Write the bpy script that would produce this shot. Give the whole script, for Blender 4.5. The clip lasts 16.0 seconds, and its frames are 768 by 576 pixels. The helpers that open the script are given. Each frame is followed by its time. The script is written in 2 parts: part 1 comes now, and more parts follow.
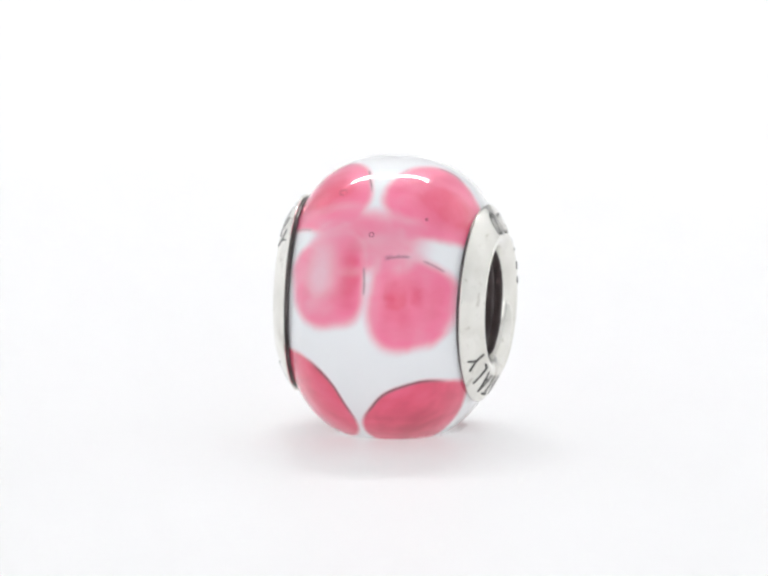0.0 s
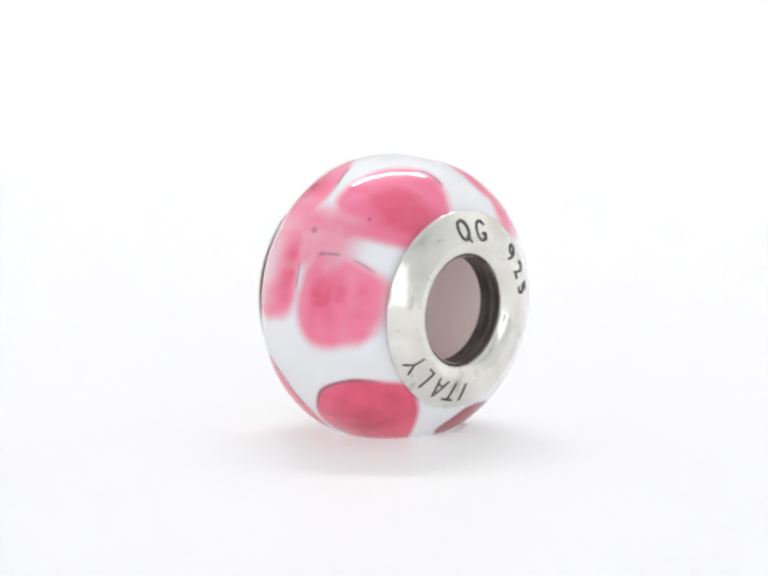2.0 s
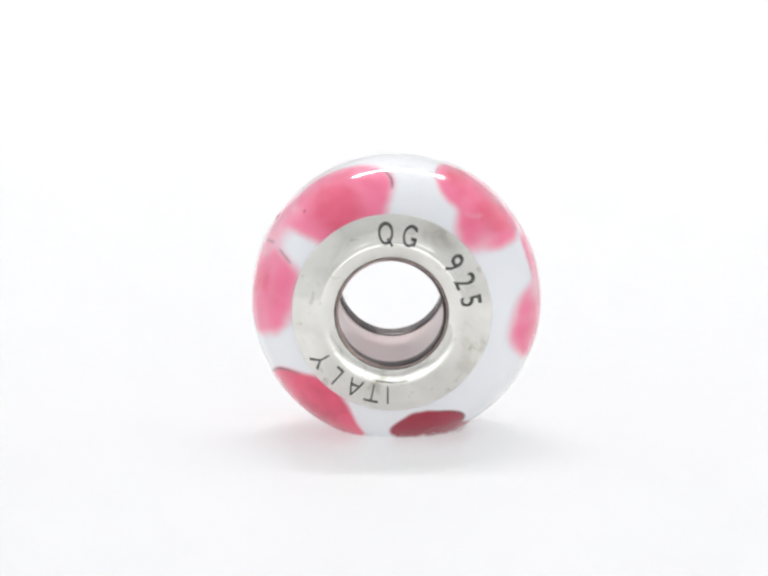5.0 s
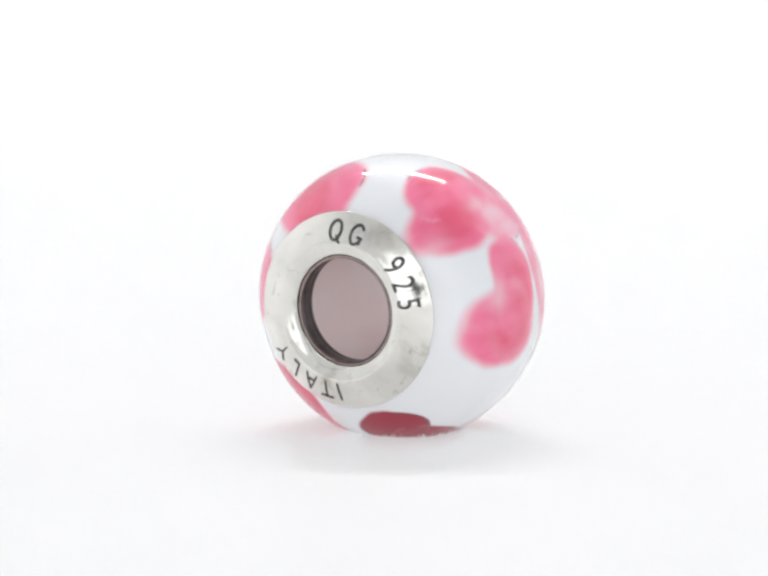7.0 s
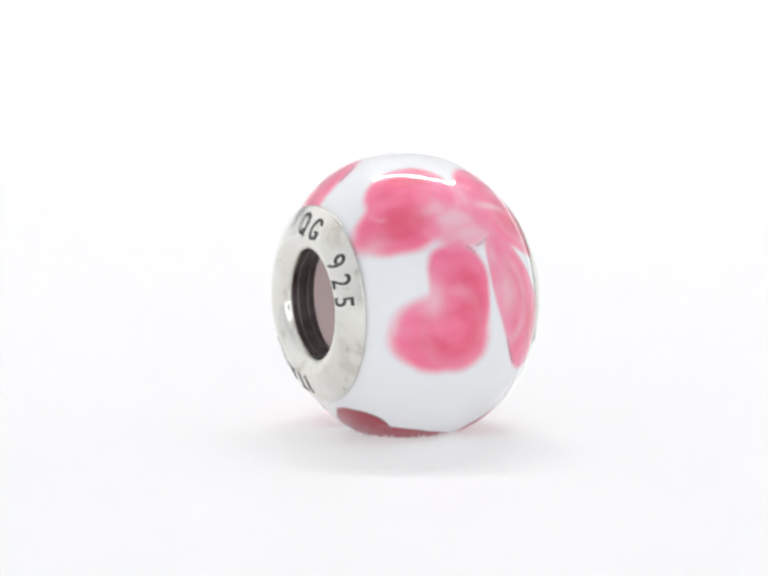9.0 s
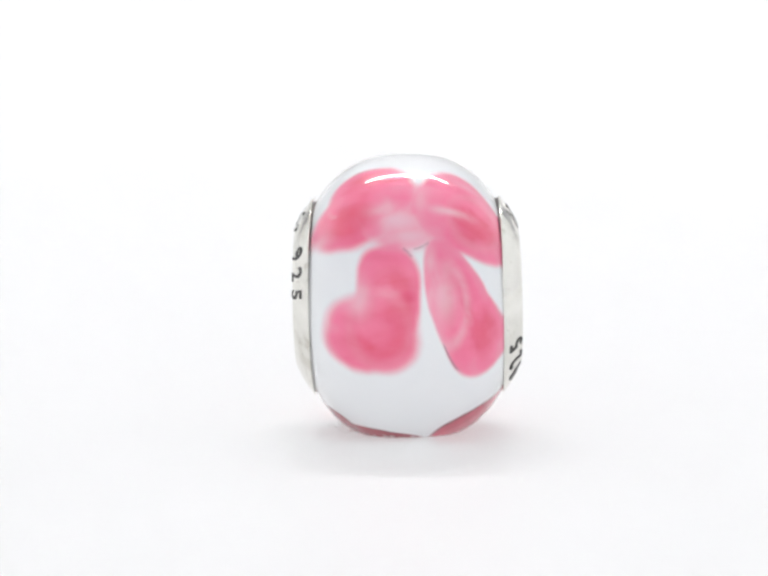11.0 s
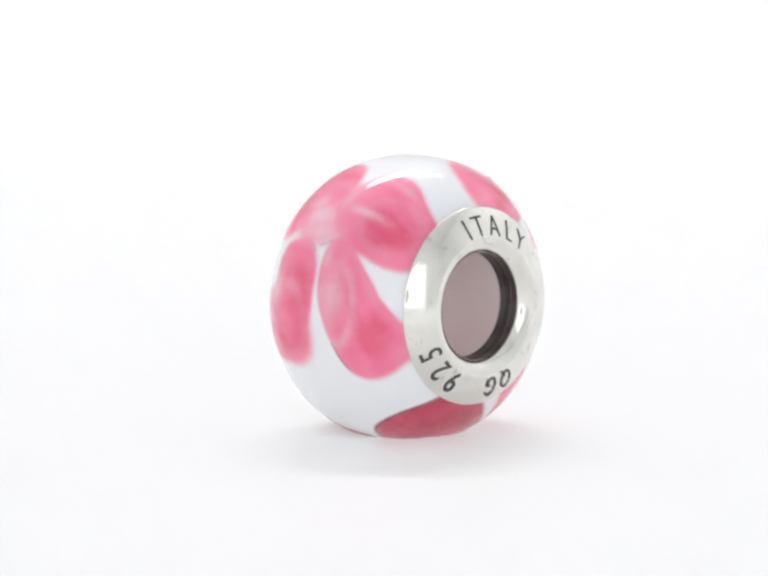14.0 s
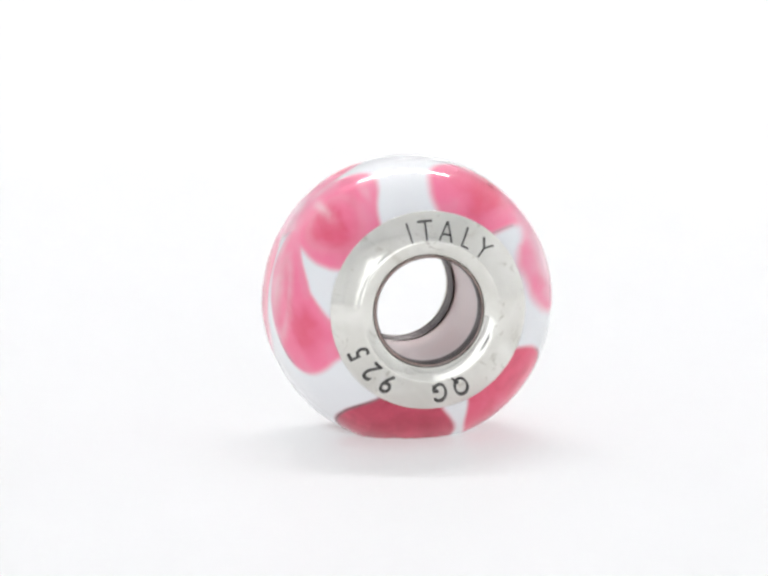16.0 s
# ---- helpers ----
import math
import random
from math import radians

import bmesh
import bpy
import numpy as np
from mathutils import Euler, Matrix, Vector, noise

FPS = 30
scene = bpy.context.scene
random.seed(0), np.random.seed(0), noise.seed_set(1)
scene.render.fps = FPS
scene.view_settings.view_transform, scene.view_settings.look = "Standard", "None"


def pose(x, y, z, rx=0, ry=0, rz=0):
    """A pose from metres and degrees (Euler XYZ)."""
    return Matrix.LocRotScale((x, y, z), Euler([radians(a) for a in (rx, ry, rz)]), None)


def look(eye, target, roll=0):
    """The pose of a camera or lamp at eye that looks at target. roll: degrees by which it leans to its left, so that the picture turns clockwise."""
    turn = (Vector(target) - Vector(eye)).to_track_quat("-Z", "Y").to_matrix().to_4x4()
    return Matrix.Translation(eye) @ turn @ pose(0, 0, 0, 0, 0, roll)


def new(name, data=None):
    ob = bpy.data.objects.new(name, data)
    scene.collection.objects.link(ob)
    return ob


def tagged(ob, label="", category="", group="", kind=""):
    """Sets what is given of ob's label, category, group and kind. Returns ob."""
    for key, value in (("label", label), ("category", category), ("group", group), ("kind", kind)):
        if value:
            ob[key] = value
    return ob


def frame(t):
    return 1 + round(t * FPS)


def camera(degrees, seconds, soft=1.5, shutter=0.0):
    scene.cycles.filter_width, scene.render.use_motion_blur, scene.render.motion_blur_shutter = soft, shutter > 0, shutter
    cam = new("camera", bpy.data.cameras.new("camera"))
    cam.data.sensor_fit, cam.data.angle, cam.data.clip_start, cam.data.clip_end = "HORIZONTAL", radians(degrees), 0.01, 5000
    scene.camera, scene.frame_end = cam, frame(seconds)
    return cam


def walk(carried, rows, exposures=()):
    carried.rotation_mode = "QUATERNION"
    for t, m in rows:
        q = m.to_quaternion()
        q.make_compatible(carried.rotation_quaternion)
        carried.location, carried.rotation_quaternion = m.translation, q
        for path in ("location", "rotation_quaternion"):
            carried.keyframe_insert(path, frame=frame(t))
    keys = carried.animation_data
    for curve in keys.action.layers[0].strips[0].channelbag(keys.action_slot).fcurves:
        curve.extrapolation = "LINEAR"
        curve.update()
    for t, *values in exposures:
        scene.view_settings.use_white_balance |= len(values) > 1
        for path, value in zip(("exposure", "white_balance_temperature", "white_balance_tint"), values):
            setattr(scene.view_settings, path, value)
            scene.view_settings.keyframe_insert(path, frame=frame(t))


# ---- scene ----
# One unit of the bead drawing, in metres: the bead is 13 mm across.
U = 0.0065 / 290
ELEV = 9.17                                   # the camera looks down by this many degrees
cam = camera(6.131, 16.0, soft=2.9)
SINK = 16.0                                   # the bead rests on a small melted flat, this much above the barrel's lowest line
AIM = Vector((-35.06 * U, 0.0, (290 + 17.2 - SINK) * U))
EYE = AIM - 14639 * U * Vector((0, math.cos(radians(ELEV)), -math.sin(radians(ELEV))))
walk(cam, [(0.0, look(EYE, AIM)), (16.0, look(EYE, AIM))])

# ---- light: a white photo box with one LED bar under the back of its ceiling, open in front to an added white fill ----
world = bpy.data.worlds.new("world")
scene.world = world
world.use_nodes = True
world.node_tree.nodes["Background"].inputs["Color"].default_value = (0.96, 0.98, 1.0, 1)
# even white fill from the world, added to brighten the bead's front
world.node_tree.nodes["Background"].inputs["Strength"].default_value = 1.5
scene.view_settings.exposure = 0.0
LED_STRENGTH = 66.0
FLOOR_GLOW = 0.467                              # glow added to the acrylic sheet: lifts the floor and thins the bead's shadow


# ---- materials ----
def material(name):
    m = bpy.data.materials.new(name)
    m.use_nodes = True
    nt = m.node_tree
    return m, nt, nt.nodes["Principled BSDF"]


def node(nt, kind, **values):
    n = nt.nodes.new(kind)
    for key, value in values.items():
        n.inputs[key.replace("_", " ")].default_value = value
    return n


def ramp(nt, source, stops):
    n = nt.nodes.new("ShaderNodeValToRGB")
    el = n.color_ramp.elements
    el[0].position, el[0].color = stops[0][0], (*stops[0][1], 1)
    el[1].position, el[1].color = stops[-1][0], (*stops[-1][1], 1)
    for at, col in stops[1:-1]:
        e = el.new(at)
        e.color = (*col, 1)
    nt.links.new(source, n.inputs["Fac"])
    return n.outputs["Color"]


def noise_tex(nt, scale, detail=4.0, distortion=0.0, stretch=(1.0, 1.0, 1.0)):
    co = nt.nodes.new("ShaderNodeTexCoord")
    n = node(nt, "ShaderNodeTexNoise", Scale=scale, Detail=detail, Distortion=distortion)
    if stretch == (1.0, 1.0, 1.0):
        nt.links.new(co.outputs["Object"], n.inputs["Vector"])
    else:
        at = node(nt, "ShaderNodeMapping", Scale=stretch)
        nt.links.new(co.outputs["Object"], at.inputs["Vector"])
        nt.links.new(at.outputs["Vector"], n.inputs["Vector"])
    return n.outputs["Fac"]


def bump(nt, bsdf, height, strength, distance, socket="Normal"):
    b = node(nt, "ShaderNodeBump", Strength=strength, Distance=distance)
    nt.links.new(height, b.inputs["Height"])
    nt.links.new(b.outputs["Normal"], bsdf.inputs[socket])


def white_board(name, colour, glow=0.0):
    m, nt, b = material(name)
    nt.links.new(ramp(nt, noise_tex(nt, 30), [(0.3, colour), (0.7, tuple(c * 1.02 for c in colour))]), b.inputs["Base Color"])
    b.inputs["Roughness"].default_value = 0.55
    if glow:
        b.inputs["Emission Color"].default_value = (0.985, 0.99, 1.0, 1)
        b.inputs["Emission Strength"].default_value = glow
    bump(nt, b, noise_tex(nt, 900), 0.1, 0.0001)
    return m


def glaze(nt, b):
    """The clear, slightly wavy top coat of all the glass."""
    b.inputs["Roughness"].default_value = 0.35
    b.inputs["Coat Weight"].default_value = 1.0
    b.inputs["Coat Roughness"].default_value = 0.012
    b.inputs["Coat IOR"].default_value = 1.47
    b.inputs["Specular IOR Level"].default_value = 0.15
    bump(nt, b, noise_tex(nt, 170, 1), 0.10, 0.0003, "Coat Normal")


def mixed(nt, factor, a, b):
    n = nt.nodes.new("ShaderNodeMix")
    n.data_type = "RGBA"
    nt.links.new(factor, n.inputs["Factor"])
    for value, key in ((a, "A"), (b, "B")):
        if isinstance(value, tuple):
            n.inputs[key].default_value = (*value, 1)
        else:
            nt.links.new(value, n.inputs[key])
    return n.outputs["Result"]


def attribute(nt, name):
    n = nt.nodes.new("ShaderNodeAttribute")
    n.attribute_name = name
    return n.outputs["Fac"]


def calc(nt, operation, *values):
    n = nt.nodes.new("ShaderNodeMath")
    n.operation = operation
    n.use_clamp = operation == "MULTIPLY_ADD"
    for k, value in enumerate(values):
        if isinstance(value, float):
            n.inputs[k].default_value = value
        else:
            nt.links.new(value, n.inputs[k])
    return n.outputs[0]


def bore_glass():
    m, nt, b = material("pale_pink_bore_glass")
    col = ramp(nt, noise_tex(nt, 260, 3, 0.6), [(0.25, (0.99, 0.82, 0.81)), (0.75, (1.0, 0.91, 0.90))])
    nt.links.new(col, b.inputs["Base Color"])
    b.inputs["Roughness"].default_value = 0.4
    b.inputs["Coat Weight"].default_value = 0.4
    b.inputs["Coat Roughness"].default_value = 0.15
    return m


def flowered_glass():
    """Milk-white glass with the pink that the mesh carries: pink (cover), tone (depth of colour), pale (milky smears), rim (drawn line)."""
    m, nt, b = material("flowered_glass")
    white = ramp(nt, noise_tex(nt, 260, 3, 0.6), [(0.3, (0.875, 0.888, 0.915)), (0.7, (0.905, 0.915, 0.935))])
    swirl = noise_tex(nt, 330, 2, 1.8)
    fine = noise_tex(nt, 1100, 3, 0.9, (0.28, 1.0, 1.0))       # drawn out along the bead, as the rod was turned
    tone = calc(nt, "MULTIPLY_ADD", swirl, 0.24, calc(nt, "MULTIPLY_ADD", fine, 0.22, calc(nt, "SUBTRACT", attribute(nt, "tone"), 0.23)))
    # the darkest stop also holds the dimness of the bead's underside
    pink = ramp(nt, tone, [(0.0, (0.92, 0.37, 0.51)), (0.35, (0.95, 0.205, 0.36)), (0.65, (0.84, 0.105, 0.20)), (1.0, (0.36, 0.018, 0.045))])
    feather = noise_tex(nt, 480, 3, 1.4, (0.6, 1.0, 1.0))
    milky = calc(nt, "MULTIPLY", attribute(nt, "pale"), calc(nt, "MULTIPLY_ADD", feather, 1.5, 0.2))
    pink = mixed(nt, milky, pink, (0.91, 0.56, 0.65))
    cover = calc(nt, "MULTIPLY_ADD", calc(nt, "SUBTRACT", swirl, 0.5), calc(nt, "MULTIPLY", attribute(nt, "soft"), 0.9), attribute(nt, "pink"))
    col = mixed(nt, cover, white, pink)
    col = mixed(nt, attribute(nt, "rim"), col, (0.11, 0.02, 0.03))
    nt.links.new(col, b.inputs["Base Color"])
    glaze(nt, b)
    return m


def silver():
    m, nt, b = material("polished_silver")
    bright = ramp(nt, noise_tex(nt, 420, 5, 0.7), [(0.27, (0.56, 0.53, 0.46)), (0.38, (0.76, 0.75, 0.70)), (0.66, (0.85, 0.84, 0.795))])
    stain = ramp(nt, noise_tex(nt, 1300, 6, 1.2), [(0.27, (1.0,) * 3), (0.38, (0.0,) * 3)])
    nt.links.new(mixed(nt, calc(nt, "MULTIPLY", stain, 0.45), bright, (0.30, 0.26, 0.19)), b.inputs["Base Color"])
    b.inputs["Metallic"].default_value = 1.0
    nt.links.new(ramp(nt, noise_tex(nt, 700, 4, 0.8), [(0.3, (0.07,) * 3), (0.75, (0.2,) * 3)]), b.inputs["Roughness"])
    height = calc(nt, "ADD", noise_tex(nt, 260, 2, 0.6), calc(nt, "MULTIPLY", noise_tex(nt, 900, 4, 0.4), 0.35))
    bump(nt, b, height, 0.22, 0.0002)
    return m


def oxidised():
    m, nt, b = material("oxidised_silver_and_seam_shade")
    nt.links.new(ramp(nt, noise_tex(nt, 900, 4), [(0.3, (0.07, 0.06, 0.06)), (0.75, (0.16, 0.14, 0.14))]), b.inputs["Base Color"])
    b.inputs["Metallic"].default_value = 0.8
    b.inputs["Roughness"].default_value = 0.38
    return m


def engraving():
    m, nt, b = material("blackened_engraving")
    nt.links.new(ramp(nt, noise_tex(nt, 2500, 3), [(0.35, (0.03, 0.03, 0.028)), (0.75, (0.13, 0.125, 0.12))]), b.inputs["Base Color"])
    b.inputs["Roughness"].default_value = 0.6
    return m


def led():
    m, nt, b = material("led_light")
    b.inputs["Emission Color"].default_value = (1.0, 0.985, 0.97, 1)
    b.inputs["Emission Strength"].default_value = LED_STRENGTH
    return m


WHITE = white_board("white_board", (0.90, 0.905, 0.91))
GREY = white_board("grey_board", (0.42, 0.42, 0.43))
ACRYLIC = white_board("acrylic_added_glow", (0.36, 0.362, 0.366), FLOOR_GLOW)
GLASS, BORE = flowered_glass(), bore_glass()
SILVER, DARK, INK, LED = silver(), oxidised(), engraving(), led()
BLACK, black_tree, black_bsdf = material("matt_black")
black_bsdf.inputs["Base Color"].default_value = (0.02, 0.02, 0.021, 1)
black_bsdf.inputs["Roughness"].default_value = 0.55
WINE, wine_tree, wine_bsdf = material("wine_red_glass")
wine_bsdf.inputs["Base Color"].default_value = (0.42, 0.08, 0.13, 1)
wine_bsdf.inputs["Roughness"].default_value = 0.2


# ---- building helpers ----
def mesh_of(name, verts, faces, mat, smooth=True):
    me = bpy.data.meshes.new(name)
    me.from_pydata([tuple(v) for v in verts], [], faces)
    me.materials.append(mat)
    if smooth:
        me.polygons.foreach_set("use_smooth", [True] * len(me.polygons))
    me.update()
    return me


def part(name, bm, mat, parent, label=""):
    """Links a bmesh, or a mesh, as one part of a thing."""
    if isinstance(bm, bmesh.types.BMesh):
        me = bpy.data.meshes.new(name)
        bm.to_mesh(me)
        bm.free()
        me.materials.append(mat)
    else:
        me = bm
    ob = new(name, me)
    ob.parent = parent
    return tagged(ob, label) if label else ob


def lathe(name, profile, mat, side=1, steps=160, closed=True, off=0.0):
    """Turns (axial, radius) pairs round the bead's axis, in drawing units. side -1 mirrors it to the other end."""
    verts, faces, n = [], [], len(profile)
    for k in range(steps):
        p = 2 * math.pi * k / steps
        for a, r in profile:
            verts.append(wedge((side * a * U, (off + r * math.cos(p)) * U, (290 + r * math.sin(p)) * U)))
    for k in range(steps):
        j = (k + 1) % steps
        for i in range(n if closed else n - 1):
            q = (k * n + i, k * n + (i + 1) % n, j * n + (i + 1) % n, j * n + i)
            faces.append(q if side > 0 else q[::-1])
    me = mesh_of(name, verts, faces, mat)
    bm = bmesh.new()
    bm.from_mesh(me)
    bmesh.ops.recalc_face_normals(bm, faces=bm.faces)
    bm.to_mesh(me)
    bm.free()
    return me


def smooth_profile(points, per=6):
    """A rounded line through the corners (Catmull-Rom, closed)."""
    out, n = [], len(points)
    for i in range(n):
        p0, p1, p2, p3 = (Vector(points[(i + k - 1) % n]) for k in range(4))
        for k in range(per):
            t = k / per
            out.append(tuple(0.5 * (2 * p1 + (p2 - p0) * t + (2 * p0 - 5 * p1 + 4 * p2 - p3) * t * t + (3 * p1 - p0 - 3 * p2 + p3) * t ** 3)))
    return out


GLASS_A, GLASS_R, SHOULDER = 224.0, 294.0, 2.4
GLASS_SHIFT, GLASS_DROP, GLASS_WIDE = 12.0, 4.0, 1.0           # the hand-made barrel sits a little off the hole's axis


WEDGE = 0.0002                                  # one end ring sits askew: the bead is longer towards +y


def wedge(co):
    lean = WEDGE * (1 - co[0] / (197 * U))
    return (co[0] * (1 + lean * co[1] / U), co[1], co[2])


def radius_at(a):
    return GLASS_R * max(0.0, 1 - (abs(a) / GLASS_A) ** SHOULDER) ** (1 / SHOULDER)


def on_glass(a, phi, lift=0.0):
    """A point of the barrel's skin: axial place, angle round the axis in radians."""
    r = radius_at(a) + lift
    z = max(290 - GLASS_DROP + r * math.sin(phi), SINK + 1.2 - 0.5 * lift)     # the flat on which the bead rests
    return wedge((a * U, (GLASS_SHIFT + GLASS_WIDE * r * math.cos(phi)) * U, z * U))


# ---- the photo box ----
def sweep():
    """White acrylic sheet with an added glow: level floor whose far end curves up."""
    line = [(-0.42, 0.0), (0.0, 0.0), (0.30, 0.0)]
    line += [(0.30 + 0.10 * math.sin(radians(a)), 0.10 - 0.10 * math.cos(radians(a))) for a in range(5, 61, 5)]
    n = len(line)
    verts = [(x, y, z) for y, z in line for x in (-0.28, 0.28)] + [(x, y, z - 0.004) for y, z in line for x in (-0.28, 0.28)]
    faces = [(2 * i, 2 * i + 1, 2 * i + 3, 2 * i + 2) for i in range(n - 1)]
    faces += [(2 * n + 2 * i + 2, 2 * n + 2 * i + 3, 2 * n + 2 * i + 1, 2 * n + 2 * i) for i in range(n - 1)]
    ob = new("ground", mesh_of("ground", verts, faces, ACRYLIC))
    tagged(ob, "seamless white acrylic floor sheet curving up behind, with an added glow", "backdrop", kind="structure")


def slab(name, x0, x1, y0, y1, z0, z1, mat, label):
    bm = bmesh.new()
    bmesh.ops.create_cube(bm, size=1)
    bmesh.ops.scale(bm, vec=(x1 - x0, y1 - y0, z1 - z0), verts=bm.verts)
    bmesh.ops.translate(bm, vec=((x0 + x1) / 2, (y0 + y1) / 2, (z0 + z1) / 2), verts=bm.verts)
    me = bpy.data.meshes.new(name)
    bm.to_mesh(me)
    bm.free()
    me.materials.append(mat)
    return tagged(new(name, me), label, "wall" if name != "ceiling" else "ceiling", kind="structure")


def photo_box():
    sweep()
    slab("wall_west", -0.29, -0.281, -0.28, 0.43, -0.004, 0.35, WHITE, "plain white side wall of a photo box")
    slab("wall_east", 0.281, 0.29, -0.28, 0.43, -0.004, 0.35, WHITE, "plain white side wall of a photo box")
    slab("ceiling", -0.29, 0.29, -0.28, 0.43, 0.351, 0.36, WHITE, "plain white ceiling of a photo box")
    # out of view; added in grey so the bead's top edge mirrors something darker
    slab("wall_back", -0.281, 0.281, 0.421, 0.43, -0.004, 0.351, GREY, "unseen plain grey back board, added to darken the bead's top reflection")
    # unseen front board with its wide opening, added to vary the silver's reflections
    x0, x1, z0, z1 = -0.14, 0.14, 0.004, 0.20
    bm = bmesh.new()
    for a, b, c, d in ((-0.28, x0, 0, 0.35), (x1, 0.28, 0, 0.35), (x0, x1, 0, z0), (x0, x1, z1, 0.35)):
        made = bmesh.ops.create_cube(bm, size=1)["verts"]
        bmesh.ops.scale(bm, vec=(b - a, 0.006, d - c), verts=made)
        bmesh.ops.translate(bm, vec=((a + b) / 2, -0.274, (c + d) / 2), verts=made)
    me = bpy.data.meshes.new("wall_front")
    bm.to_mesh(me)
    bm.free()
    me.materials.append(WHITE)
    tagged(new("wall_front", me), "unseen white front board with a wide opening, added to shade the silver's reflections", "wall", kind="structure")


def led_bar():
    base = new("led_bar")
    base.location = (0, 0.235, 0.351)
    tagged(base, "white LED light bar with two strips under the ceiling", "lamp")
    bm = bmesh.new()
    bmesh.ops.create_cube(bm, size=1)
    bmesh.ops.scale(bm, vec=(0.30, 0.040, 0.008), verts=bm.verts)
    bmesh.ops.translate(bm, vec=(0, 0, -0.004), verts=bm.verts)
    bmesh.ops.bevel(bm, geom=bm.edges[:], offset=0.001, segments=2, affect="EDGES")
    part("housing", bm, WHITE, base)
    for y in (-0.006, 0.006):
        bm = bmesh.new()
        bmesh.ops.create_cube(bm, size=1)
        bmesh.ops.scale(bm, vec=(0.28, 0.007, 0.003), verts=bm.verts)
        bmesh.ops.translate(bm, vec=(0, y, -0.0097), verts=bm.verts)
        bmesh.ops.bevel(bm, geom=bm.edges[:], offset=0.0008, segments=2, affect="EDGES")
        part("light_strip", bm, LED, base, "glowing white diffuser strip")


def camera_lens():
    """The black lens barrel that stands before the bead and shows in its silver; the view passes through its open front."""
    base = new("camera_lens")
    base.matrix_basis = look(EYE, AIM)
    tagged(base, "matt black camera lens barrel facing the bead", "camera lens")
    for name, ring in (("barrel", [(-0.03, 0.025), (-0.031, 0.028), (-0.026, 0.029), (0.05, 0.029), (0.05, 0.023), (-0.028, 0.023)]),
                       ("mount_plate", [(0.045, 0.0005), (0.045, 0.0225), (0.048, 0.0225), (0.048, 0.0005)])):
        bm = bmesh.new()
        n, steps = len(ring), 48
        loops = [[bm.verts.new((r * math.cos(2 * math.pi * k / steps), r * math.sin(2 * math.pi * k / steps), z)) for z, r in ring] for k in range(steps)]
        for k in range(steps):
            for i in range(n):
                a, b = loops[k], loops[(k + 1) % steps]
                bm.faces.new((a[i], a[(i + 1) % n], b[(i + 1) % n], b[i]))
        bmesh.ops.recalc_face_normals(bm, faces=bm.faces)
        part(name, bm, BLACK, base)


photo_box()
led_bar()
camera_lens()

# ---- the bead ----
bead = tagged(new("glass_bead"), "white glass charm bead with pink flowers and engraved silver ends", "bead")


# Petals: axial centre, degrees round the axis, half length towards the flower's heart, half width, direction of the heart,
# narrowing, softness of the edge, depth of colour; "rims" (direction, spread, darkness): dark drawn lines; "bite" (direction, spread, depth).
PETALS = [
    dict(at=(124, 118), size=(112, 91), to=135, taper=0.06, soft=0.24, tone=0.46, power=2.3, rims=[(266, 13, 0.7), (200, 10, 0.3)]),
    dict(at=(-104, 119.5), size=(106, 86), to=40, taper=0.04, soft=0.2, tone=0.44, power=2.4, bite=(350, 24, 0.14), rims=[(350, 20, 0.9), (120, 16, 0.35)]),
    dict(at=(-70, 164), size=(80, 80), to=350, taper=0.02, soft=0.3, tone=0.38, power=3.4, rims=[(0, 15, 0.6)]),
    dict(at=(101, 172.5), size=(82, 81), to=92, taper=0.08, soft=0.34, tone=0.42, power=3.0, rims=[(250, 15, 0.55), (296, 12, 0.5)]),
    dict(at=(58, -5.5), size=(97, 68), to=0, taper=0.0, soft=0.32, tone=0.44, power=2.6),
    dict(at=(22, 10), size=(66, 82), to=0, taper=0.0, soft=0.22, tone=0.46, power=2.7, rims=[(120, 8, 0.3)]),
    dict(at=(-127, 2.5), size=(140, 61), to=66, taper=0.2, soft=0.13, tone=0.40, power=2.3, rims=[(292, 15, 0.6)]),
    dict(at=(-135, 49), size=(102, 86), to=25, taper=0.0, soft=0.16, tone=0.42, power=2.9),
    dict(at=(106, 44.5), size=(80, 60), to=184, taper=0.0, soft=0.34, tone=0.50, power=2.4),
    dict(at=(62, 58), size=(84, 62), to=190, taper=0.0, soft=0.22, tone=0.46, power=2.6, rims=[(80, 22, 0.45)]),
    # deeper rose flower below; the highest tones also paint in its dim underside
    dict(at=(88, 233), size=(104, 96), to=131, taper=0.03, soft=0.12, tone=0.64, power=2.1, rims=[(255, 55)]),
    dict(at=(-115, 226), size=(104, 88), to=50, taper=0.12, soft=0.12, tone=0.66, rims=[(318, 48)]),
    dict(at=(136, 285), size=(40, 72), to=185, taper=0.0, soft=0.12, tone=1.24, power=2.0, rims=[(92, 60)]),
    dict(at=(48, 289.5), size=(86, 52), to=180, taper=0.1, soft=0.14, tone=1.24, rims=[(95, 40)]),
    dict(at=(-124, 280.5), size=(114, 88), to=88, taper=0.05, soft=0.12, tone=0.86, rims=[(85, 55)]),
]
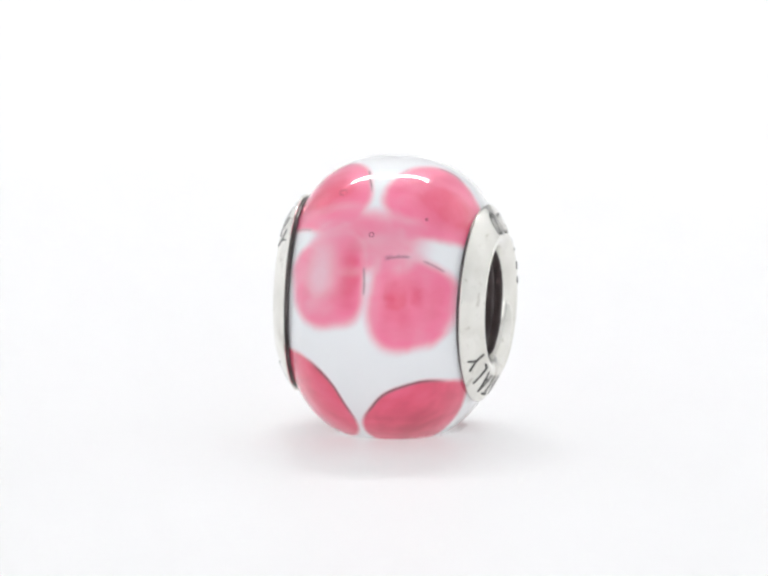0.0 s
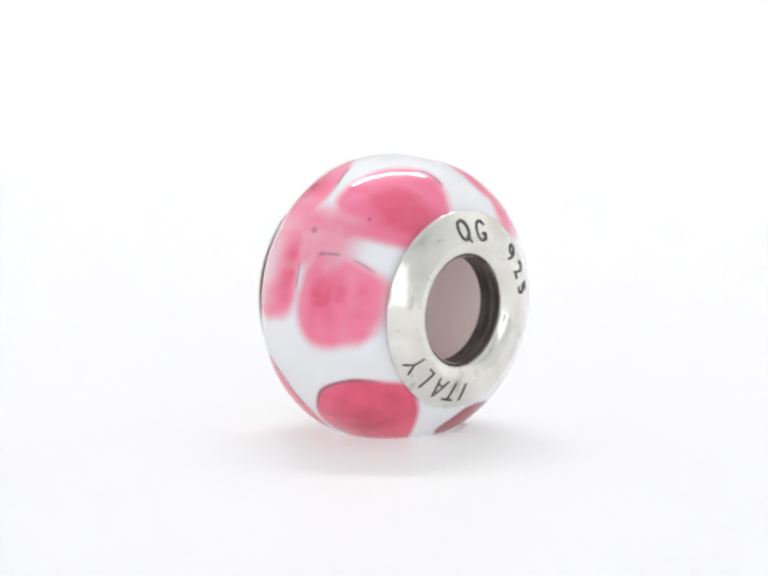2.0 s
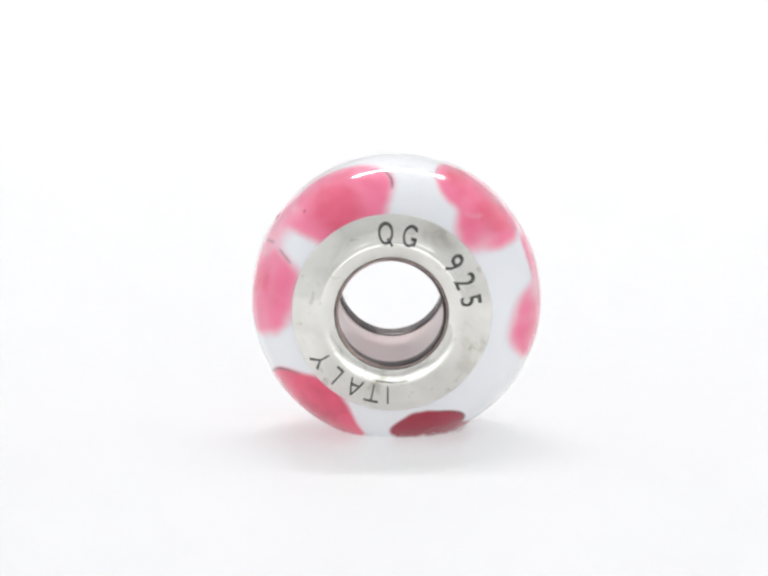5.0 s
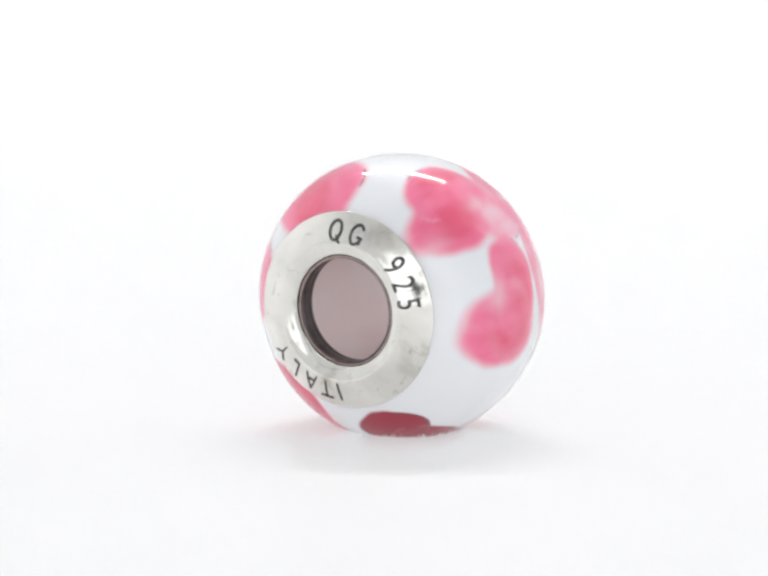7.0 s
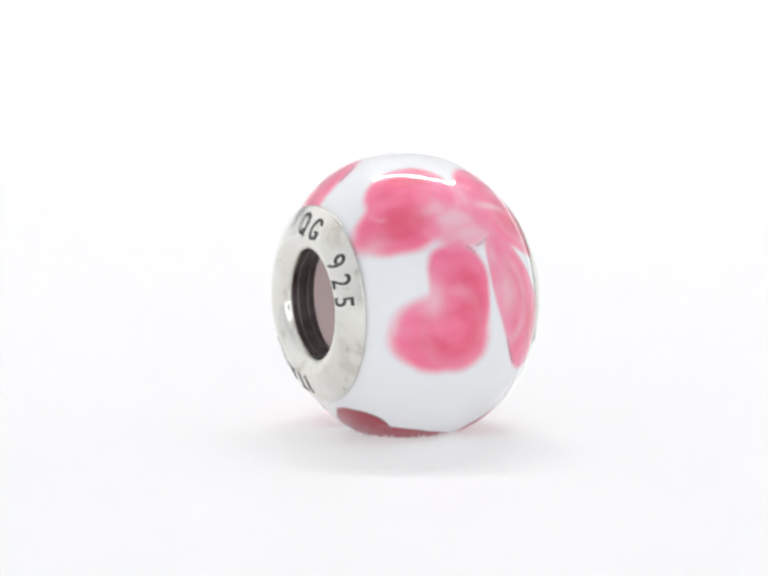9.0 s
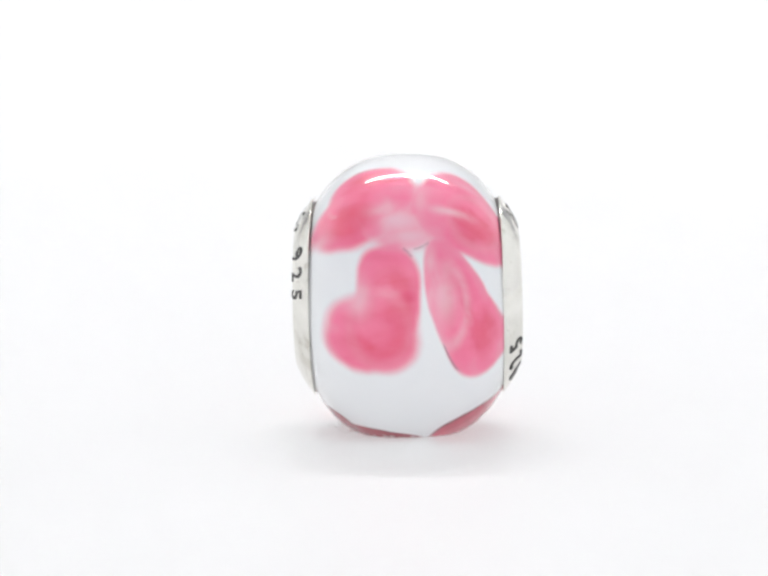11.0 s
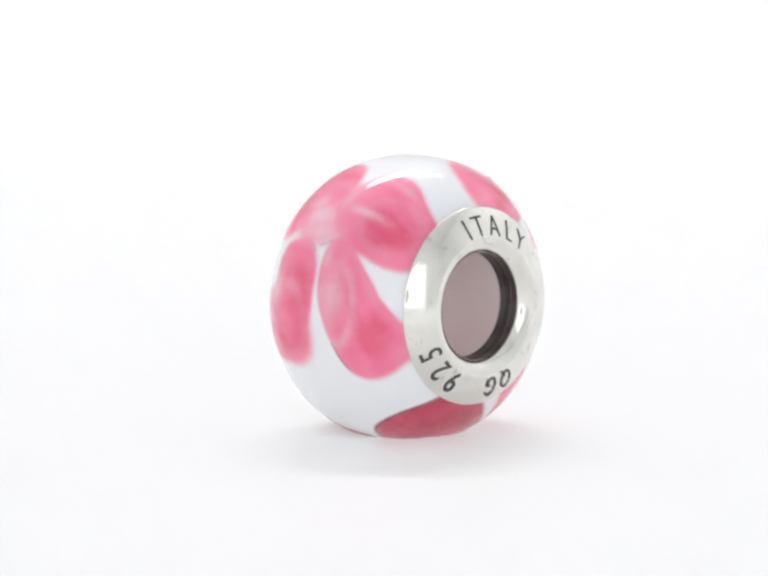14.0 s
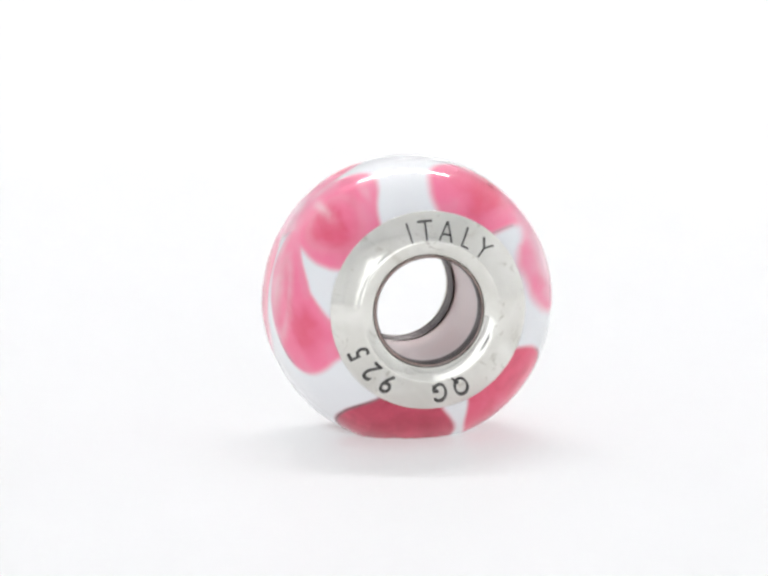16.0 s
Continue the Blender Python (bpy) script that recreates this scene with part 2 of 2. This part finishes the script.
HEARTS = [
    dict(at=(4, 147), size=(112, 56), to=0, taper=0.0, soft=0.5, tone=0.30),
    dict(at=(-10, 44), size=(82, 66), to=0, taper=0.0, soft=0.34, tone=0.26, power=2.4, rims=[(240, 13, 0.35)]),
    dict(at=(-6, 262), size=(70, 56), to=0, taper=0.0, soft=0.5, tone=0.7),
]
# milky smears and deeper pools: axial, degrees, half sizes, amount
PALE = [(-86, 162, 36, 54, 1.1), (-90, 9, 28, 46, 0.75), (-98, 47, 36, 9, 0.8), (6, 41, 42, 22, 0.9), (34, 46, 30, 16, 0.8), (84, 9, 26, 30, 0.8),
        (30, 149, 70, 16, 0.5), (-40, 50, 16, 36, 0.5), (120, 147, 70, 12, 0.5), (-62, 22, 14, 30, 0.6), (172, 37, 30, 26, 0.6), (-20, 34, 40, 14, 0.8),
        (-118, 47, 26, 8, 0.6), (-128, 66, 30, 8, 0.4), (-60, 132, 60, 10, 0.35), (70, 136, 50, 9, 0.35), (-168, 170, 22, 40, 0.5)]
DEEP = [(146, 119, 46, 34, 0.40), (73, 169, 15, 18, 0.8), (117, 168, 10, 22, 0.25), (-8, 2, 30, 62, 0.30), (-168, -10, 34, 56, 0.26), (92, 44, 42, 26, 0.42),
        (95, 236, 60, 44, 0.15), (-100, 122, 54, 34, 0.28), (-150, 42, 40, 34, 0.42), (50, 66, 46, 20, 0.22), (-96, 9, 8, 22, 0.45), (-30, 62, 40, 12, 0.25),
        (-18, 160, 22, 54, 0.4), (50, -14, 60, 26, 0.2)]
RINGS = [(-98, 5, 36, 66, 0.22, 0.5), (136, 121, 58, 64, 0.3, 0.07), (90, 172, 48, 52, 0.3, 0.08), (-150, 46, 50, 56, 0.2, 0.2), (40, -4, 62, 62, 0.2, 0.15)]


def smoothstep(x):
    x = np.clip(x, 0, 1)
    return x * x * (3 - 2 * x)


def wrapped(deg):
    return (deg + 180) % 360 - 180


def outline(p, direction, seed):
    """How far the petal reaches in a direction, as a share of its plain oval."""
    w = 1 + 0.022 * np.sin(2 * np.radians(direction) + seed) + 0.02 * np.sin(3 * np.radians(direction) + 2.3 * seed) + 0.012 * np.sin(7 * np.radians(direction) + 4.1 * seed)
    if "bite" in p:
        d, spread, depth = p["bite"]
        w = w * (1 - depth * np.exp(-(wrapped(direction - d) / spread) ** 2))
    return w


def inside(p, a, deg, seed):
    """0 at the petal's middle, 1 at its edge; and the direction from the middle."""
    dx, dy = a - p["at"][0], wrapped(deg - p["at"][1]) * 4.1
    tw, power = radians(p["to"]), p.get("power", 2.1)
    x, y = (dx * math.cos(tw) + dy * math.sin(tw)) / p["size"][0], (dy * math.cos(tw) - dx * math.sin(tw)) / p["size"][1]
    y = y / (1 - p["taper"] * np.clip(x, -1, 1.3))
    direction = np.degrees(np.arctan2(dy, dx))
    return (np.abs(x) ** power + np.abs(y) ** power) ** (1 / power) / outline(p, direction, seed), direction, y


def flower_field(a, deg):
    """Colour of the melted flowers at places on the barrel."""
    clear, tone, weight, rim = np.ones_like(a), np.zeros_like(a), np.full_like(a, 1e-6), np.zeros_like(a)
    soft = np.zeros_like(a)
    for k, p in enumerate(PETALS + HEARTS):
        rho, direction, across = inside(p, a, deg, k)
        cover = smoothstep((1 + p["soft"] / 2 - rho) / p["soft"])
        streak = (0.03 * np.sin(7 * rho + 0.05 * direction + k) + 0.07 * np.sin(10 * across + 3 * rho + 2 * k) * np.clip(1.2 - rho, 0, 1)) * cover * (0.4 if p["tone"] > 0.6 else 1.0)
        clear *= 1 - cover * (0.92 if p in HEARTS else 1.0)
        edge = 0.0 if p["tone"] > 0.6 else 0.36                    # thin glass near the edge is paler
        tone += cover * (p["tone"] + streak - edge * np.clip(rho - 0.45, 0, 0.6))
        weight += cover
        soft = np.maximum(soft, 4 * cover * (1 - cover))
        for r in p.get("rims", ()):
            d, spread, dark = (*r, 0.9)[:3]
            line = np.exp(-((rho - 0.985) / 0.024) ** 2) * np.clip(1.25 - (wrapped(direction - d) / spread) ** 2, 0, dark)
            rim = np.maximum(rim, line)
    pale = np.zeros_like(a)
    for x, y, sx, sy, amount in PALE:
        pale = np.maximum(pale, amount * np.exp(-((a - x) / sx) ** 2 - (wrapped(deg - y) * 4.1 / sy) ** 2))
    for x, y, sx, sy, width, amount in RINGS:
        r = np.hypot((a - x) / sx, wrapped(deg - y) * 4.1 / sy)
        pale = np.maximum(pale, amount * np.exp(-((r - 1) / width) ** 2))
    tone = tone / weight
    for x, y, sx, sy, amount in DEEP:
        tone += amount * np.exp(-((a - x) / sx) ** 2 - (wrapped(deg - y) * 4.1 / sy) ** 2)
    tone = np.minimum(tone, np.where(np.abs(wrapped(deg - 255)) < 62, 1.3, 0.58))     # only the flower below is that deep: rose glass plus painted dimness
    return dict(pink=1 - clear, tone=tone, rim=rim, pale=pale, soft=soft * 0.8)


def coloured(me, a, deg):
    for key, values in flower_field(np.array(a, float), np.array(deg, float)).items():
        me.attributes.new(key, "FLOAT", "POINT").data.foreach_set("value", values.astype(np.float32))
    return me


def glass_body():
    rows, steps = 110, 300
    axial = [-197 + 394 * k / (rows - 1) for k in range(rows)]
    verts, faces, la, ld = [], [], [], []
    for k in range(steps):
        p = 2 * math.pi * k / steps
        for a in axial:
            verts.append(on_glass(a, p))
            la.append(verts[-1][0] / U)
            ld.append(math.degrees(p))
        for a, r in ((196, 120), (-196, 120)):
            verts.append(wedge((a * U, r * U * math.cos(p), (290 + r * math.sin(p)) * U)))
            la.append(a)
            ld.append(math.degrees(p))
    n = rows + 2
    for k in range(steps):
        j = (k + 1) % steps
        faces += [(k * n + i, j * n + i, j * n + (i + 1) % n, k * n + (i + 1) % n) for i in range(n) if i != rows]
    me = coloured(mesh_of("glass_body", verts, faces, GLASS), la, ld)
    part("glass_body", me, GLASS, bead, "glossy milk-white glass barrel")
    tube = [(a, 112.5) for a in range(-158, 159, 12)]
    part("bore", lathe("bore", tube, BORE, closed=False), BORE, bead, "pale pink glass lining of the hole")


def petal(p, k, name, lift, label=""):
    """One petal of melted glass, a thin swelling on the barrel that dies away at its edge."""
    rings = [0.0, 0.12, 0.24, 0.36, 0.48, 0.58, 0.68, 0.76, 0.83, 0.89, 0.93, 0.955, 0.97, 0.985, 1.0, 1.015, 1.03, 1.06, 1.10]
    n, tw, power = 120, radians(p["to"]), p.get("power", 2.1)
    verts, faces, la, ld = [], [], [], []
    for rho in rings:
        for i in range(n):
            s = 2 * math.pi * i / n
            c, q = math.cos(s), math.sin(s)
            base = (abs(c) ** power + abs(q) ** power) ** (-1 / power)
            x, y = c * base, q * base
            y *= 1 - p["taper"] * x
            dx = x * p["size"][0] * math.cos(tw) - y * p["size"][1] * math.sin(tw)
            dy = x * p["size"][0] * math.sin(tw) + y * p["size"][1] * math.cos(tw)
            w = rho * float(outline(p, math.degrees(math.atan2(dy, dx)), k))
            deg = p["at"][1] + dy * w / 4.1
            a = p["at"][0] + dx * w
            a /= 1 + WEDGE * (1 - a / 197) * 255 * math.cos(radians(deg))
            verts.append(on_glass(max(-196.0, min(196.0, a)), radians(deg), lift * (1 - (rho / 1.1) ** 2) + 0.3))
            la.append(verts[-1][0] / U)
            ld.append(deg)
    for r in range(len(rings) - 1):
        for i in range(n):
            j = (i + 1) % n
            faces.append((r * n + i, r * n + j, (r + 1) * n + j, (r + 1) * n + i))
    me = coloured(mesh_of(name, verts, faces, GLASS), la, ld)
    bm = bmesh.new()
    bm.from_mesh(me)
    bmesh.ops.remove_doubles(bm, verts=bm.verts, dist=1e-9)
    f = max(bm.faces, key=lambda q: q.calc_area())
    c = f.calc_center_median()
    if f.normal.dot(Vector((0, c.y, c.z - 290 * U))) < 0:
        bmesh.ops.reverse_faces(bm, faces=bm.faces)
    bm.to_mesh(me)
    bm.free()
    return part(name, me, GLASS, bead, label)


def bubble(a, deg, size):
    """A tiny air bubble under the skin, seen as a dark ring."""
    bm = bmesh.new()
    c = Vector(on_glass(a, radians(deg), 1.6))
    out = (c - Vector((a * U * 0.4, GLASS_SHIFT * U, 290 * U))).normalized()
    turn = out.to_track_quat("Z", "Y").to_matrix()
    loops = []
    for i in range(20):
        s = 2 * math.pi * i / 20
        ring = []
        for j in range(6):
            q = 2 * math.pi * j / 6
            r = size + 0.8 * math.cos(q)
            ring.append(bm.verts.new(c + turn @ Vector((r * math.cos(s), r * math.sin(s), 0.8 * math.sin(q))) * U))
        loops.append(ring)
    for i in range(20):
        for j in range(6):
            bm.faces.new((loops[i][j], loops[(i + 1) % 20][j], loops[(i + 1) % 20][(j + 1) % 6], loops[i][(j + 1) % 6]))
    part("air_bubble", bm, WINE, bead, "tiny dark-edged air bubble in the glass")


def flowers():
    for k, p in enumerate(PETALS):
        deep = p["tone"] > 0.6
        petal(p, k, "petal", 1.2 + 0.25 * (k % 5), "deep rose glass petal with the underside's dimness in its colour" if deep else "soft pink glass petal")
    for k, p in enumerate(HEARTS):
        petal(p, k + len(PETALS), "flower_heart", 0.6, "pale pink melted heart of a flower")
    bubble(-71, 124, 7.5)
    bubble(14, 145, 5)
    bubble(114, 133, 2.5)


def text_mesh(char):
    cu = bpy.data.curves.new("letter", "FONT")
    cu.body, cu.size, cu.align_x = char, 1.0, "CENTER"
    cu.offset, cu.extrude = 0.004 if char in "925" else -0.016, 0.012
    ob = new("letter", cu)
    bpy.context.view_layer.update()
    me = bpy.data.meshes.new_from_object(ob.evaluated_get(bpy.context.evaluated_depsgraph_get()))
    bpy.data.objects.remove(ob)
    bpy.data.curves.remove(cu)
    return me


def face_axial(r):
    """Height of the cap's dished face at radius r."""
    return 196.0 + (200 - r) * 0.63 - 0.0040 * (r - 176) ** 2


OFF_CENTRE = {1: 6.0, -1: 0.0}                   # how far each end ring sits from the axis of its stamping


def place_on_face(co, phi, side, height, r_mid=168.0, wide=0.86):
    """Bends flat letter points (x right, y up, unit height) on to a cap's face at the angle phi of its front view."""
    x, y, z = co
    r = r_mid + (y - 0.36) * height
    ang = radians(phi) - x * height * wide / r_mid
    a = face_axial(math.hypot(r * side * math.cos(ang) - OFF_CENTRE[side], r * math.sin(ang))) + z * height * 0.6
    return wedge((side * a * U, side * r * math.cos(ang) * U, (290 + r * math.sin(ang)) * U))


def stroke_ring(start, end, extra, n=24, rx=0.30, ry=0.36, t=0.045):
    """An open or closed ring drawn as a band, with straight strokes added."""
    bm = bmesh.new()
    prev = None
    for k in range(n + 1):
        s = radians(start + (end - start) * k / n)
        a = bm.verts.new((rx * math.cos(s), 0.36 + ry * math.sin(s), 0.03))
        b = bm.verts.new(((rx - 2 * t) * math.cos(s), 0.36 + (ry - 2 * t) * math.sin(s), 0.03))
        if prev:
            bm.faces.new((prev[0], a, b, prev[1]))
        prev = (a, b)
    for x0, y0, x1, y1 in extra:
        d = Vector((x1 - x0, y1 - y0)).normalized() * t
        q = [(x0 - d.y, y0 + d.x), (x0 + d.y, y0 - d.x), (x1 + d.y, y1 - d.x), (x1 - d.y, y1 + d.x)]
        bm.faces.new([bm.verts.new((x, y, 0.032)) for x, y in q])
    return bm


def marks(cap, side, signs, height=60.0):
    for kind, phi in signs:
        if kind == "ring_with_tail":
            bm = stroke_ring(0, 360, [(0.08, 0.20, 0.30, -0.06)])
        elif kind == "open_ring":
            bm = stroke_ring(40, 340, [(0.05, 0.30, 0.28, 0.30), (0.25, 0.30, 0.25, 0.08)])
        else:
            bm = bmesh.new()
            bm.from_mesh(text_mesh(kind))
            bmesh.ops.triangulate(bm, faces=bm.faces)
            for reach in (0.2, 0.1, 0.06):
                bmesh.ops.subdivide_edges(bm, edges=[e for e in bm.edges if e.calc_length() > reach], cuts=1)
                bmesh.ops.triangulate(bm, faces=bm.faces)
        for v in bm.verts:
            v.co = place_on_face(v.co, phi, side, height, 170.0 if kind in "925" else 167.0)
        bmesh.ops.recalc_face_normals(bm, faces=bm.faces)
        part("engraved_mark" if "ring" in kind else "engraved_letter", bm, INK, cap)


def end_cap(side, signs):
    face = [(face_axial(r) - 1.2, r) for r in (192, 184, 176, 168, 160, 152)]
    prof = smooth_profile([(187.8, 188), (187.8, 197.3), (189.6, 201.6), (193.0, 199.6)] + face
                          + [(226.6, 143), (224.4, 131), (219.5, 121), (212.5, 113.5), (204.5, 109), (199, 108.4), (196, 116), (193, 150)], 5)
    cap = part("end_cap", lathe("end_cap", prof, SILVER, side, off=OFF_CENTRE[side]), SILVER, bead, "polished silver end ring with engraved marks")
    liner = smooth_profile([(204, 108.4), (199, 107.0), (190, 107.6), (186, 110.4), (182, 107.8), (168, 107.2), (164, 109.6), (160, 107.6), (152, 108.6), (147, 111.5), (154, 112.2), (185, 112.3), (201, 111.5)], 4)
    part("inner_collar", lathe("inner_collar", liner, DARK, side, off=OFF_CENTRE[side] * 0.5), DARK, cap, "dark oxidised silver collar inside the hole")
    # dark ring put in for the shadowed gap behind the silver flange
    top = 195.0 if side > 0 else 197.3
    seat = [(180, top - 5), (182, top - 1), (188.5, top - 1), (189.5, 170), (180, 170)]
    part("shadow_groove", lathe("shadow_groove", seat, DARK, side, off=OFF_CENTRE[side]), DARK, cap, "dark ring standing in for the shadow in the seam between silver and glass")
    marks(cap, side, signs)


glass_body()
flowers()
end_cap(1, [("ring_with_tail", 92), ("open_ring", 74.6), ("9", 38.5), ("2", 24), ("5", 10), ("I", -90.6), ("T", -101.5), ("A", -115), ("L", -130.5), ("Y", -145.5)])
end_cap(-1, [("I", 104.7), ("T", 92.8), ("A", 77.8), ("L", 62), ("Y", 48), ("9", -121.5), ("2", -136), ("5", -151.5), ("open_ring", -83.3), ("ring_with_tail", -67.4)])


def lint():
    """Fine fibres on the sheet where the bead touches it."""
    rnd = random.Random(7)
    bm = bmesh.new()
    for _ in range(170):
        ang = rnd.uniform(0, 2 * math.pi)
        r = rnd.gauss(117, 8)
        at = Vector((r * math.cos(ang), r * math.sin(ang), 0.4))
        way = Vector((math.cos(ang + rnd.uniform(-1.2, 1.2)), math.sin(ang + rnd.uniform(-1.2, 1.2)), 0))
        length, rise, width = rnd.uniform(8, 22), rnd.uniform(2, 9), rnd.uniform(0.5, 0.95)
        side = Vector((-way.y, way.x, 0)) * width
        prev = None
        for k in range(5):
            q = k / 4
            c = at + way * length * q + Vector((0, 0, rise * math.sin(math.pi * q * 0.8)))
            tri = [bm.verts.new((c + d) * U) for d in (side, -side, Vector((0, 0, width)))]
            if prev:
                for i in range(3):
                    bm.faces.new((prev[i], prev[(i + 1) % 3], tri[(i + 1) % 3], tri[i]))
            prev = tri
    me = bpy.data.meshes.new("lint")
    bm.to_mesh(me)
    bm.free()
    me.materials.append(WHITE)
    tagged(new("lint", me), "fine white lint fibres on the sheet under the bead", "lint", kind="stuff")


lint()


def motions():
    """The bead rides round on a slow turntable."""
    rows = []
    for k in range(33):
        t = k * 0.5
        turn = -15.392 * t - 0.01366 * (t - 8) ** 2
        m = pose(0, 0, 0, 0, 0, turn) @ Matrix.Translation((-17.35 * U, -18.78 * U, 290 * U)) @ pose(0, 0, 0, 0, 0, -13.886) @ pose(0, 0, 0, 0, 1.2, 0)
        rows.append((t, Matrix.Translation((0, 0, -SINK * U)) @ m @ Matrix.Translation((0, 0, -290 * U))))
    walk(bead, rows)


motions()
